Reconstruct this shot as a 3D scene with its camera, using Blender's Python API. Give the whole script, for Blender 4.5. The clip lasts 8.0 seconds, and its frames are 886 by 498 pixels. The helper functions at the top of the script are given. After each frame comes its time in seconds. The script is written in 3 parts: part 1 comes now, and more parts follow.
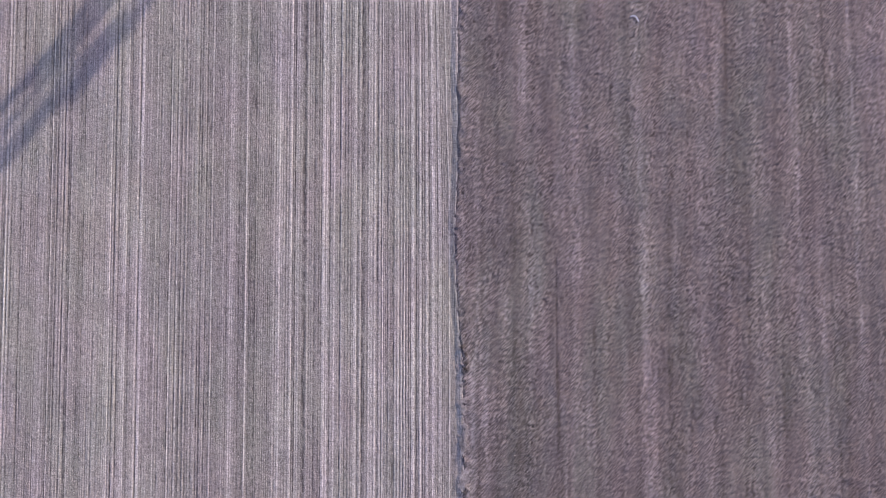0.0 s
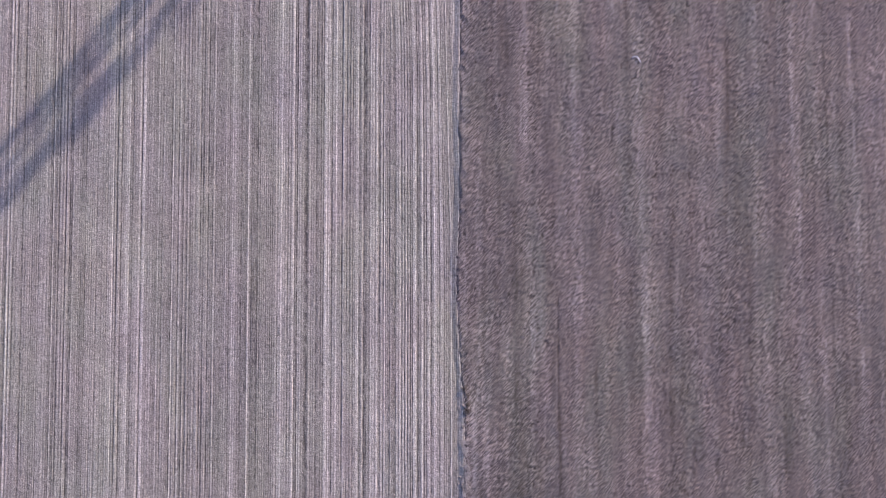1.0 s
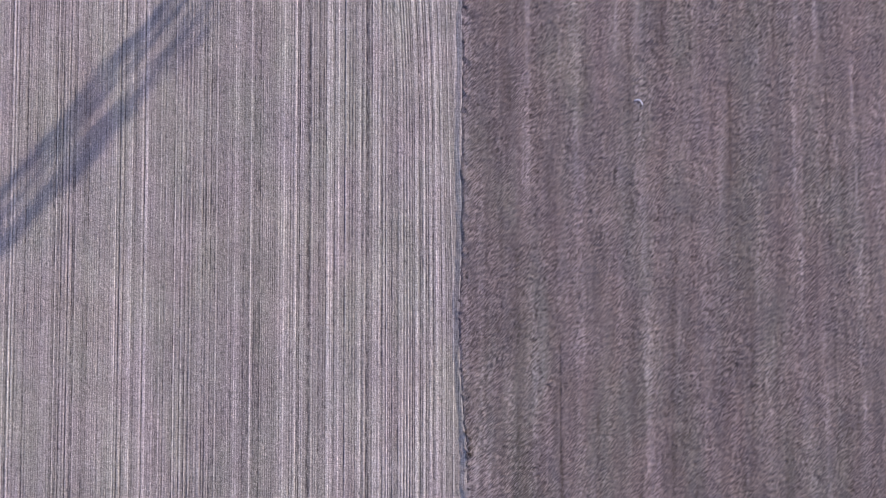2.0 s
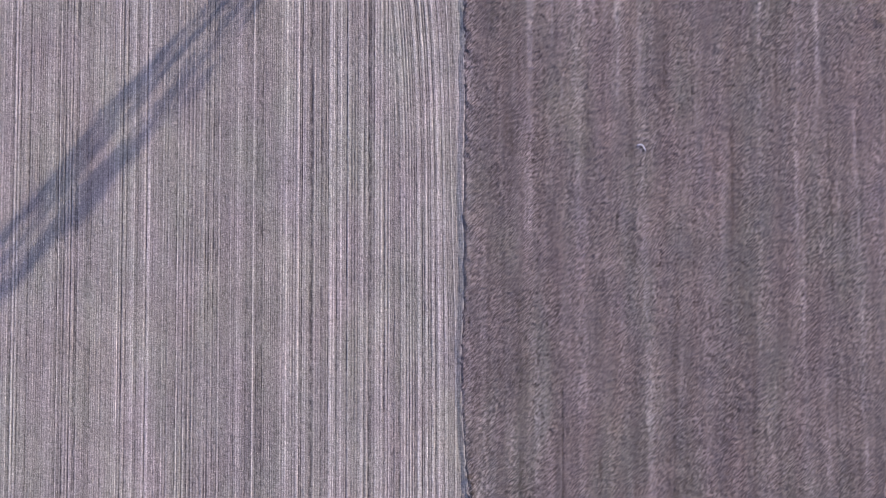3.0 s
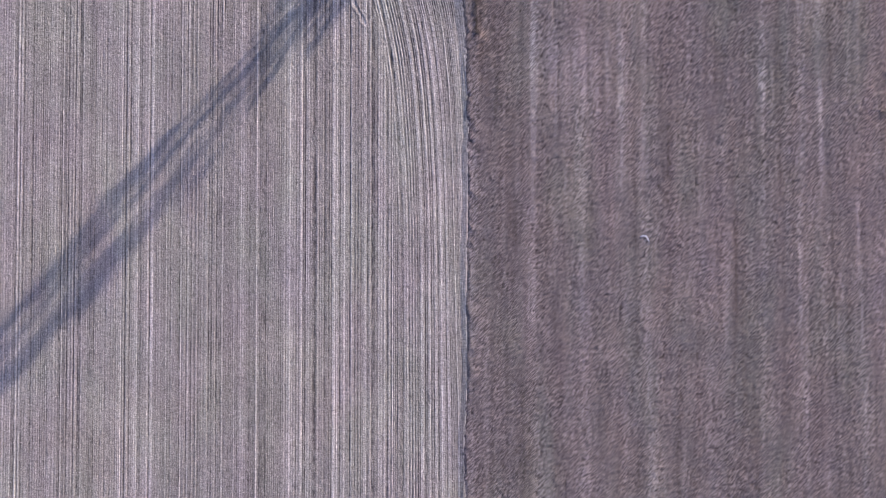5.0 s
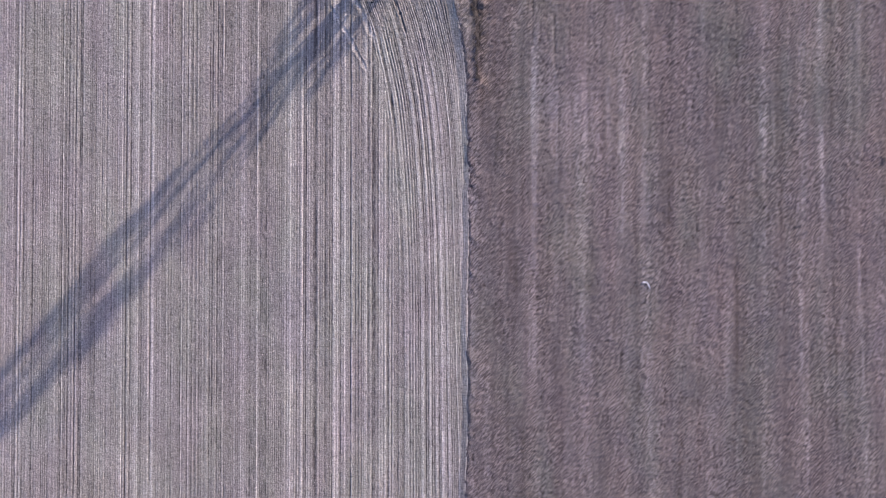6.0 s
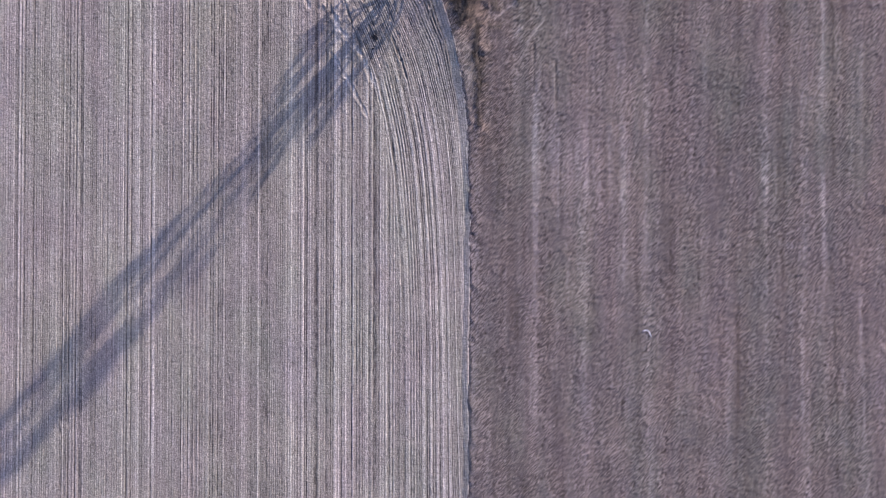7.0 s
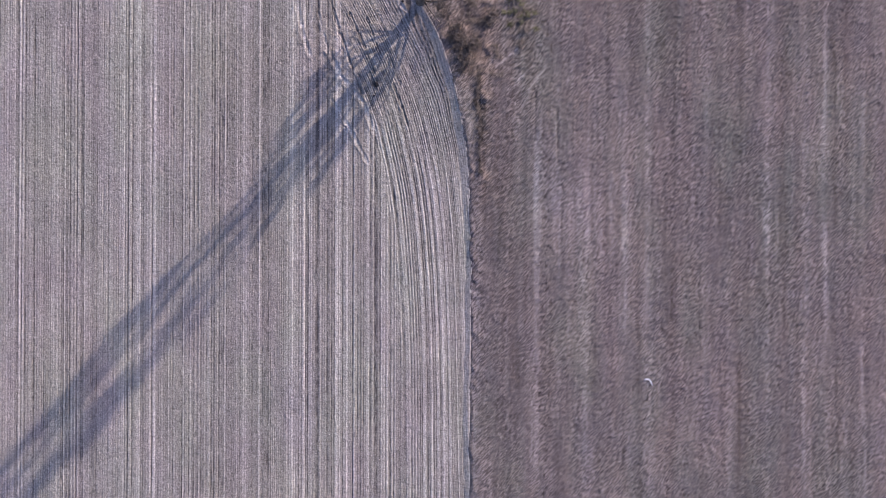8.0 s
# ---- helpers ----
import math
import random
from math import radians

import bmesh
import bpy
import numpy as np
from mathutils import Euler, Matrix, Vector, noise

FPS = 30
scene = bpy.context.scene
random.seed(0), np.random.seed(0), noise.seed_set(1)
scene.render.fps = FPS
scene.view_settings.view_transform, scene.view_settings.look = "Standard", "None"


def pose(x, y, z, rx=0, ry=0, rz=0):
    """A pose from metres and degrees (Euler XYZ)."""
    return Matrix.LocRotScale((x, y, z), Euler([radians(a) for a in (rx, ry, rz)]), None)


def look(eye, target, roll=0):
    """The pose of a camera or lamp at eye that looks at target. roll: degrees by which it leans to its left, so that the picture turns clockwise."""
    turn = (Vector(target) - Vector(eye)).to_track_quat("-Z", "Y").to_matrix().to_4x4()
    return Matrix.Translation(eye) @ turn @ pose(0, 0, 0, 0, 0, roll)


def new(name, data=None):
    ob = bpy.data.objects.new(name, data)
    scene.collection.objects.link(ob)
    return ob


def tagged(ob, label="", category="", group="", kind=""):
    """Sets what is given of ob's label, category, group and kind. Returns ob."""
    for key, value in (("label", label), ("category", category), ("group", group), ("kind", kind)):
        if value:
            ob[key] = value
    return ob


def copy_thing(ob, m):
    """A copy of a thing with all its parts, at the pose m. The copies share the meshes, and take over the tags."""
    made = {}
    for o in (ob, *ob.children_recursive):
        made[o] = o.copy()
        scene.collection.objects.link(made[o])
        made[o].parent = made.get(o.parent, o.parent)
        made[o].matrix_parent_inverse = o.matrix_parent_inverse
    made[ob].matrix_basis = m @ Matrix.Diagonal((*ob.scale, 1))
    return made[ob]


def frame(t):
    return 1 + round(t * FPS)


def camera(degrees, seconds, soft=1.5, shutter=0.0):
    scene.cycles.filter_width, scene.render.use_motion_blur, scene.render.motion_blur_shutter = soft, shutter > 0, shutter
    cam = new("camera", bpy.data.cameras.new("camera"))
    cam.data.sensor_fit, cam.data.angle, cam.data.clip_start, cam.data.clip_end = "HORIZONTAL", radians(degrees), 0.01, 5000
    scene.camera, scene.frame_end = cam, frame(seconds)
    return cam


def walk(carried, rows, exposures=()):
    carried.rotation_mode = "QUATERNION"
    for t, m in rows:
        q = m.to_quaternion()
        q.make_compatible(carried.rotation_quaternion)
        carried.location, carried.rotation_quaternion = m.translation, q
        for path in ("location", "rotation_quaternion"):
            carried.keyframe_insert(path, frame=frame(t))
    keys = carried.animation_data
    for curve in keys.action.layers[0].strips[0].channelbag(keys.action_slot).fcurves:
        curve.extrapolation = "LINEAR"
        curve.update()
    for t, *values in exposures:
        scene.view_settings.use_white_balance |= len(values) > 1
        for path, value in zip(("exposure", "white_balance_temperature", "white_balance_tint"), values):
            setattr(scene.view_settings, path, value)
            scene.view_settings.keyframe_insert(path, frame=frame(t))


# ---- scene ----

# ---- camera: a drone flying level, looking down with a slight constant lean ----
cam = camera(72.0, 8.0, soft=0.88)
ROWS = [
    (0.0, 1.858, -1.880, 58.068, 2.193, 1.622, -0.003),
    (0.5, 1.753, 0.148, 58.139, 2.085, 1.602, -0.014),
    (1.0, 1.656, 2.246, 58.205, 1.985, 1.585, -0.030),
    (1.5, 1.548, 4.384, 58.266, 1.884, 1.574, -0.029),
    (3.0, 1.198, 11.093, 58.465, 1.539, 1.544, -0.034),
    (3.5, 1.084, 13.379, 58.514, 1.426, 1.525, -0.002),
    (4.0, 0.977, 15.672, 58.550, 1.313, 1.504, 0.000),
    (4.5, 0.877, 17.945, 58.588, 1.198, 1.480, -0.022),
    (6.0, 0.770, 24.831, 58.617, 0.870, 1.484, -0.025),
    (6.5, 0.711, 27.216, 58.615, 0.756, 1.477, -0.010),
    (7.0, 0.642, 29.615, 58.611, 0.643, 1.465, 0.006),
    (7.5, 0.573, 32.032, 58.609, 0.524, 1.454, 0.029),
    (8.0, 0.518, 34.458, 58.595, 0.402, 1.452, 0.051),
]
EXPOSURE = [(0.0, 0.70, 6080, 39), (4.0, 0.70, 6030, 38.5), (8.0, 0.70, 6010, 37)]
walk(cam, [(t, pose(x, y, z, rx, ry, rz)) for t, x, y, z, rx, ry, rz in ROWS], EXPOSURE)

# ---- light: a low winter sun, ahead and to the right, under a clear sky ----
SUN_ELEVATION, SUN_AZIMUTH = radians(20.0), radians(40.8)
SUNWARD = Vector((math.sin(SUN_AZIMUTH), math.cos(SUN_AZIMUTH), 0))
world = bpy.data.worlds.new("sky")
scene.world = world
world.use_nodes = True
wn = world.node_tree
wn.nodes.clear()
sky = wn.nodes.new("ShaderNodeTexSky")
sky.sky_type, sky.sun_disc = "NISHITA", False
sky.ozone_density, sky.dust_density = 2.6, 2.0
sky.sun_elevation, sky.sun_rotation = SUN_ELEVATION, SUN_AZIMUTH
background = wn.nodes.new("ShaderNodeBackground")
background.inputs["Strength"].default_value = 0.14
world_out = wn.nodes.new("ShaderNodeOutputWorld")
wn.links.new(sky.outputs[0], background.inputs[0])
wn.links.new(background.outputs[0], world_out.inputs[0])
sun = new("sun", bpy.data.lights.new("sun", "SUN"))
sun.data.energy, sun.data.angle, sun.data.color = 3.6, radians(0.9), (1.0, 0.93, 0.70)
ray_from = SUNWARD * math.cos(SUN_ELEVATION) + Vector((0, 0, math.sin(SUN_ELEVATION)))
sun.matrix_world = look(ray_from * 200, (0, 0, 0))


# ---- materials ----
def material(name, roughness=0.9, specular=0.2):
    m = bpy.data.materials.new(name)
    m.use_nodes = True
    b = m.node_tree.nodes["Principled BSDF"]
    b.inputs["Roughness"].default_value = roughness
    b.inputs["Specular IOR Level"].default_value = specular
    return m, m.node_tree, b


def noise_at(tree, scale, detail=3.0, rough=0.55, stretch=(1, 1, 1), turn=0.0):
    """A noise texture in world metres; scale is waves to the metre, stretch its length along the turned axes."""
    geo = tree.nodes.new("ShaderNodeNewGeometry")
    mapping = tree.nodes.new("ShaderNodeMapping")
    mapping.vector_type = "TEXTURE"
    mapping.inputs["Scale"].default_value = stretch
    mapping.inputs["Rotation"].default_value = (0, 0, turn)
    tex = tree.nodes.new("ShaderNodeTexNoise")
    tex.inputs["Scale"].default_value, tex.inputs["Detail"].default_value, tex.inputs["Roughness"].default_value = scale, detail, rough
    tree.links.new(geo.outputs["Position"], mapping.inputs[0])
    tree.links.new(mapping.outputs[0], tex.inputs["Vector"])
    return tex.outputs["Fac"]


def ramp(tree, fac, stops):
    r = tree.nodes.new("ShaderNodeValToRGB")
    while len(r.color_ramp.elements) < len(stops):
        r.color_ramp.elements.new(0.5)
    for e, (p, c) in zip(r.color_ramp.elements, stops):
        e.position, e.color = p, (*c, 1)
    tree.links.new(fac, r.inputs[0])
    return r.outputs[0]


def blend(tree, fac, a, b, mode="MIX"):
    m = tree.nodes.new("ShaderNodeMix")
    m.data_type, m.blend_type = "RGBA", mode
    for socket, value in ((m.inputs[0], fac), (m.inputs[6], a), (m.inputs[7], b)):
        if isinstance(value, (int, float)):
            socket.default_value = value
        elif isinstance(value, tuple):
            socket.default_value = (*value, 1)
        else:
            tree.links.new(value, socket)
    return m.outputs[2]


def reading(tree, name):
    a = tree.nodes.new("ShaderNodeAttribute")
    a.attribute_name = name
    return a.outputs["Fac"]


def relief(tree, bsdf, height, strength, distance):
    b = tree.nodes.new("ShaderNodeBump")
    b.inputs["Strength"].default_value, b.inputs["Distance"].default_value = strength, distance
    tree.links.new(height, b.inputs["Height"])
    tree.links.new(b.outputs[0], bsdf.inputs["Normal"])


def grey(v):
    return (v, v, v)


def soil_material():
    m, t, b = material("tilled_soil", 0.95, 0.15)
    # the dark end also stands for shade in furrows and pits
    base = ramp(t, reading(t, "dry_and_shade"), [(0.0, (0.107, 0.096, 0.085)), (0.45, (0.283, 0.260, 0.226)), (1.0, (0.645, 0.60, 0.53))])
    grain = ramp(t, noise_at(t, 4.2, 3.0, 0.62, (1.25, 0.85, 1)), [(0.32, grey(0.75)), (0.52, grey(1.0)), (0.70, grey(1.22))])
    crumbs = ramp(t, noise_at(t, 10.0, 3.0, 0.6, (0.8, 1.8, 1)), [(0.30, grey(0.76)), (0.52, grey(1.0)), (0.72, grey(1.22))])
    patch = ramp(t, noise_at(t, 0.07, 3.0, 0.6), [(0.3, (0.90, 0.92, 0.93)), (0.55, (1.0, 0.99, 0.98)), (0.75, (1.07, 1.04, 1.0))])
    tint = ramp(t, noise_at(t, 0.16, 2.0, 0.5, (0.6, 2.0, 1)), [(0.35, (1.01, 0.97, 1.0)), (0.65, (0.985, 1.025, 0.965))])
    c = blend(t, 1.0, base, grain, "MULTIPLY")
    c = blend(t, 1.0, c, crumbs, "MULTIPLY")
    c = blend(t, 1.0, c, patch, "MULTIPLY")
    c = blend(t, 1.0, c, tint, "MULTIPLY")
    t.links.new(c, b.inputs["Base Color"])
    relief(t, b, noise_at(t, 9.0, 4.0, 0.65), 0.8, 0.08)
    return m


def fallow_material():
    m, t, b = material("fallow_ground", 0.95, 0.12)
    # the low end also carries shade painted between the tufts
    base = ramp(t, reading(t, "dry_and_shade"), [(0.0, (0.098, 0.080, 0.069)), (0.5, (0.195, 0.1635, 0.1455)), (1.0, (0.37, 0.324, 0.294))])
    brown = ramp(t, reading(t, "weedy"), [(0.0, (1.0, 1.0, 1.0)), (1.0, (1.0, 0.925, 0.83))])
    grain = ramp(t, noise_at(t, 7.0, 3.0, 0.65, (1.6, 0.9, 1), 0.80), [(0.30, grey(0.80)), (0.52, grey(1.0)), (0.72, grey(1.22))])
    # streaks along the sun's bearing: tuft shadows painted into the colour
    tuft_shade = ramp(t, noise_at(t, 7.6, 2.0, 0.5, (3.6, 0.8, 1), 0.80), [(0.39, grey(0.66)), (0.50, grey(0.98)), (0.59, grey(1.60))])
    patch = ramp(t, noise_at(t, 0.09, 3.0, 0.6), [(0.3, (0.88, 0.90, 0.92)), (0.55, (1.0, 1.0, 1.0)), (0.75, (1.10, 1.08, 1.06))])
    # how strongly the painted tuft shadows show, in uneven bands
    shade_amount = ramp(t, noise_at(t, 0.55, 2.0, 0.5, (0.8, 5.0, 1)), [(0.34, grey(0.35)), (0.56, grey(1.0))])
    tuft_shade = blend(t, shade_amount, (1.0, 1.0, 1.0), tuft_shade)
    strip = ramp(t, noise_at(t, 0.8, 2.0, 0.5, (0.7, 14.0, 1)), [(0.35, (0.98, 1.005, 1.01)), (0.5, (1.0, 1.0, 1.0)), (0.65, (1.015, 0.995, 0.99))])
    c = blend(t, 1.0, base, brown, "MULTIPLY")
    mottle = ramp(t, noise_at(t, 0.3, 3.0, 0.6, (0.7, 1.4, 1)), [(0.32, (0.90, 0.91, 0.95)), (0.5, (1.0, 1.0, 1.0)), (0.7, (1.08, 1.065, 1.045))])
    green = ramp(t, noise_at(t, 0.13, 2.0, 0.5, (0.7, 2.2, 1)), [(0.36, (1.012, 0.985, 1.0)), (0.50, (1.0, 1.0, 0.995)), (0.64, (0.965, 1.035, 0.985))])
    for layer in (grain, tuft_shade, patch, mottle, strip, green):
        c = blend(t, 1.0, c, layer, "MULTIPLY")
    t.links.new(c, b.inputs["Base Color"])
    relief(t, b, noise_at(t, 6.0, 4.0, 0.7, (2.2, 0.8, 1), 0.80), 0.75, 0.12)
    return m


def plain_material(name, dark, light, scale, roughness=0.9, bump=0.02):
    """Two tones mixed by noise, with each object a little apart from the next."""
    m, t, b = material(name, roughness)
    info = t.nodes.new("ShaderNodeObjectInfo")
    each = ramp(t, info.outputs["Random"], [(0.0, grey(0.82)), (1.0, grey(1.15))])
    c = ramp(t, noise_at(t, scale, 4.0, 0.65), [(0.35, dark), (0.65, light)])
    t.links.new(blend(t, 1.0, c, each, "MULTIPLY"), b.inputs["Base Color"])
    relief(t, b, noise_at(t, scale * 2, 3.0), 0.6, bump)
    return m


SOIL = soil_material()
FALLOW = fallow_material()
BARK = plain_material("grey_brown_bark", (0.07, 0.055, 0.045), (0.20, 0.17, 0.14), 3.0, 0.95, 0.04)
DEAD_GRASS = plain_material("dead_grass", (0.15, 0.131, 0.120), (0.32, 0.28, 0.258), 1.2)
WEED = plain_material("dead_brown_weed", (0.11, 0.09, 0.07), (0.26, 0.215, 0.17), 2.5)
TUSSOCK = plain_material("bleached_dead_grass", (0.26, 0.23, 0.20), (0.48, 0.43, 0.385), 2.0)
WET_CLOD = plain_material("dark_wet_soil", (0.018, 0.016, 0.015), (0.045, 0.04, 0.036), 6.0, 0.7)
BRAMBLE = plain_material("dark_dead_bramble", (0.06, 0.049, 0.040), (0.17, 0.14, 0.112), 2.5)
GREENISH = plain_material("olive_weed", (0.10, 0.095, 0.05), (0.21, 0.195, 0.115), 2.5)
CRUMB = plain_material("soil_crumb", (0.17, 0.145, 0.125), (0.31, 0.27, 0.235), 6.0)
WHITE_FILM = plain_material("white_plastic_film", (0.62, 0.61, 0.59), (0.76, 0.75, 0.73), 5.0, 0.6, 0.01)
STICK = plain_material("weathered_wood", (0.16, 0.135, 0.11), (0.32, 0.28, 0.24), 5.0)

# ---- numbers shared by the ground ----
rng = np.random.default_rng(7)


def mesh_object(name, verts, faces, mat, smooth=False):
    me = bpy.data.meshes.new(name)
    me.from_pydata([tuple(v) for v in verts], [], [tuple(f) for f in faces])
    me.materials.append(mat)
    if smooth:
        me.polygons.foreach_set("use_smooth", [True] * len(me.polygons))
    me.update()
    return new(name, me)


def part(name, verts, faces, mat, parent, label="", smooth=False):
    ob = mesh_object(name, verts, faces, mat, smooth)
    ob.parent = parent
    return tagged(ob, label)


def value_noise(x, y, size, seed):
    """Smooth random values from -1 to 1 with lumps of about that size in metres."""
    grid = np.random.default_rng(seed).uniform(-1, 1, (512, 512))
    gx, gy = x / size, y / size
    ix, iy = np.floor(gx).astype(int), np.floor(gy).astype(int)
    fx, fy = gx - ix, gy - iy
    fx, fy = fx * fx * (3 - 2 * fx), fy * fy * (3 - 2 * fy)
    a, b = grid[ix % 512, iy % 512], grid[(ix + 1) % 512, iy % 512]
    c, d = grid[ix % 512, (iy + 1) % 512], grid[(ix + 1) % 512, (iy + 1) % 512]
    return (a * (1 - fx) + b * fx) * (1 - fy) + (c * (1 - fx) + d * fx) * fy


def step(a, b, v):
    s = np.clip((v - a) / (b - a), 0, 1)
    return s * s * (3 - 2 * s)


EDGE_Y = np.arange(-60, 120, 0.25)


def curve(ys, xs, soft=5):
    """A smoothed line through a few places along the fields, at every EDGE_Y."""
    line = np.interp(EDGE_Y, ys, xs)
    return np.convolve(np.pad(line, soft, mode="edge"), np.ones(2 * soft + 1) / (2 * soft + 1), "valid")


EDGE_X = curve([-60, -22.8, -21.3, -18.1, -16.0, -14.0, -12.4, -8.2, -5.5, 0.4, 6.3, 9.6, 18.8, 28.4, 33, 37, 41.4, 43.6, 47.4, 50.6, 53.9, 55.5, 57.7, 61, 66, 72, 80, 95, 120],
               [1.9, 1.91, 2.12, 2.02, 2.13, 1.87, 2.08, 1.77, 1.5, 1.24, 1.46, 1.62, 1.52, 1.64, 1.73, 1.58, 1.47, 1.36, 0.76, 0.16, -0.92, -1.47, -2.72, -4.5, -5.0, -3.4, -0.5, 1.2, 1.2])
# how far the outer rows have swung aside, and where they meet the straight ones
SWING = curve([-60, 0, 20.8, 26.2, 30.6, 34.9, 38.2, 41.7, 44.2, 48.4, 51.3, 54, 56.8, 59, 62, 120],
              [0, 0, -0.06, -0.17, -0.34, -0.62, -0.89, -1.39, -1.88, -2.92, -4.02, -5.2, -6.6, -7.76, -9.4, -20], 7)
MEET = curve([-60, -8, 20.8, 30.6, 36, 42.6, 48, 53.5, 59, 120], [-4.0, -4.3, -4.87, -5.1, -5.54, -6.64, -8.02, -9.68, -11.06, -20], 7)


def edge(y):
    """Where the boundary between the two fields runs."""
    return np.interp(y, EDGE_Y, EDGE_X)


def spread(lo, hi, stepsize, far_lo, far_hi, growth=1.22):
    """Even steps from lo to hi, then ever wider ones out to the horizon."""
    core = list(np.arange(lo, hi + stepsize / 2, stepsize))
    s, v = stepsize, core[-1]
    while v < far_hi:
        s *= growth
        v = min(v + s, far_hi)
        core.append(v)
    s, v = stepsize, core[0]
    while v > far_lo:
        s *= growth
        v = max(v - s, far_lo)
        core.insert(0, v)
    return np.array(core)


def sheet(name, X, Y, Z, mat, layers):
    """A grid of quads over X, Y, Z (two-dimensional arrays) with named values at its corners."""
    n, m = X.shape
    me = bpy.data.meshes.new(name)
    idx = np.arange(n * m).reshape(n, m)
    quads = np.stack([idx[:-1, :-1], idx[1:, :-1], idx[1:, 1:], idx[:-1, 1:]], -1).reshape(-1, 4)
    me.vertices.add(n * m)
    me.vertices.foreach_set("co", np.stack([X, Y, Z], -1).astype(np.float32).ravel())
    me.loops.add(quads.size)
    me.loops.foreach_set("vertex_index", quads.ravel().astype(np.int32))
    me.polygons.add(len(quads))
    me.polygons.foreach_set("loop_start", np.arange(0, quads.size, 4, dtype=np.int32))
    for key, values in layers.items():
        me.attributes.new(key, "FLOAT", "POINT").data.foreach_set("value", values.astype(np.float32).ravel())
    me.materials.append(mat)
    me.update(calc_edges=True)
    me.polygons.foreach_set("use_smooth", np.ones(len(quads), dtype=bool))
    return new(name, me)


# ---- the tilled field: fine drill lines, wheel lines and rows that bend round the corner ----
LINE = np.arange(-60, 12, 0.02)
# places across the rows: bright ridges, fainter ones, narrow furrows, and broad pale or dark stripes
RIDGES = (-43.05, -42.4, -42.07, -34.68, -33.34, -31.5, -32.11, -26.17, -25.84, -25.06, -24.67, -22.96, -20.31, -18.77, -14.43, -13.83, -12.84, -11.25, -10.87, -9.5, -8.2, -7.76, -6.89, -6.29)
FAINT_RIDGES = (-41.39, -38.59, -37.92, -37.58, -37.25, -36.91, -36.58, -35.96, -34.06, -30.55, -29.5, -29.05, -28.05, -27.61, -25.45, -23.68, -22.08, -19.98, -15.53, -10.27, -6.61, -5.58)
FURROWS = (-42.69, -42.24, -41.9, -41.06, -38.09, -37.75, -37.42, -37.08, -36.74, -36.35, -36.13, -31.67, -31.28, -29.28, -26.06, -25.67, -25.28, -24.9, -24.45, -23.13, -22.74, -21.47, -21.25, -19.54, -19.27,
           -19.04, -18.49, -18.27, -18.05, -14.05, -13.22, -13.05, -12.13, -10.71, -9.67, -7.92, -7.6, -7.38, -7.05, -6.07, -4.66)
STRIPES = [(-43.4, 0.45, 0.07), (-41.4, 0.2, 0.06), (-39.7, 0.9, 0.03), (-35.3, 0.4, -0.03), (-32.2, 0.35, 0.07), (-30.7, 0.45, 0.07), (-29.2, 0.35, 0.08), (-28.0, 0.8, -0.03), (-23.9, 0.6, -0.03), (-20.2, 0.3, 0.08),
           (-17.4, 1.2, -0.02), (-15.6, 0.4, 0.10), (-14.5, 0.3, 0.08), (-13.2, 0.3, -0.08), (-11.9, 0.4, -0.05), (-11.2, 0.22, 0.12), (-10.2, 0.3, 0.05), (-8.9, 0.3, -0.06), (-8.2, 0.2, 0.09), (-5.4, 0.3, 0.03)]
# the rows that bend: ridges and furrows by their place before the bend
BENT_RIDGES = [(-4.06, 0.10, 0.20), (-3.79, 0.07, 0.14), (-3.46, 0.07, 0.14), (-2.65, 0.17, 0.22), (-1.94, 0.11, 0.24), (-1.34, 0.12, 0.24), (-0.72, 0.14, 0.22), (-0.05, 0.08, 0.15), (0.80, 0.06, 0.24)]
BENT_FURROWS = [(-4.66, 0.05, 0.14), (-4.44, 0.05, 0.16), (-3.91, 0.055, 0.34), (-3.62, 0.05, 0.22), (-3.35, 0.05, 0.20), (-3.08, 0.05, 0.22), (-2.90, 0.05, 0.20), (-2.36, 0.06, 0.34), (-2.16, 0.05, 0.24), (-1.75, 0.05, 0.28), (-1.51, 0.05, 0.24),
                (-1.07, 0.06, 0.32), (-0.31, 0.05, 0.22), (0.14, 0.04, 0.16), (0.33, 0.04, 0.14), (0.52, 0.04, 0.16), (0.68, 0.04, 0.30), (0.95, 0.04, 0.22), (1.15, 0.04, 0.24), (1.33, 0.04, 0.24)]


def bump(profile, at, half, amount):
    """Adds one soft ridge, or a furrow, to a profile across the rows."""
    i, j = np.searchsorted(LINE, (at - 3 * half, at + 3 * half))
    profile[i:j] += amount * np.exp(-((LINE[i:j] - at) / half) ** 2)


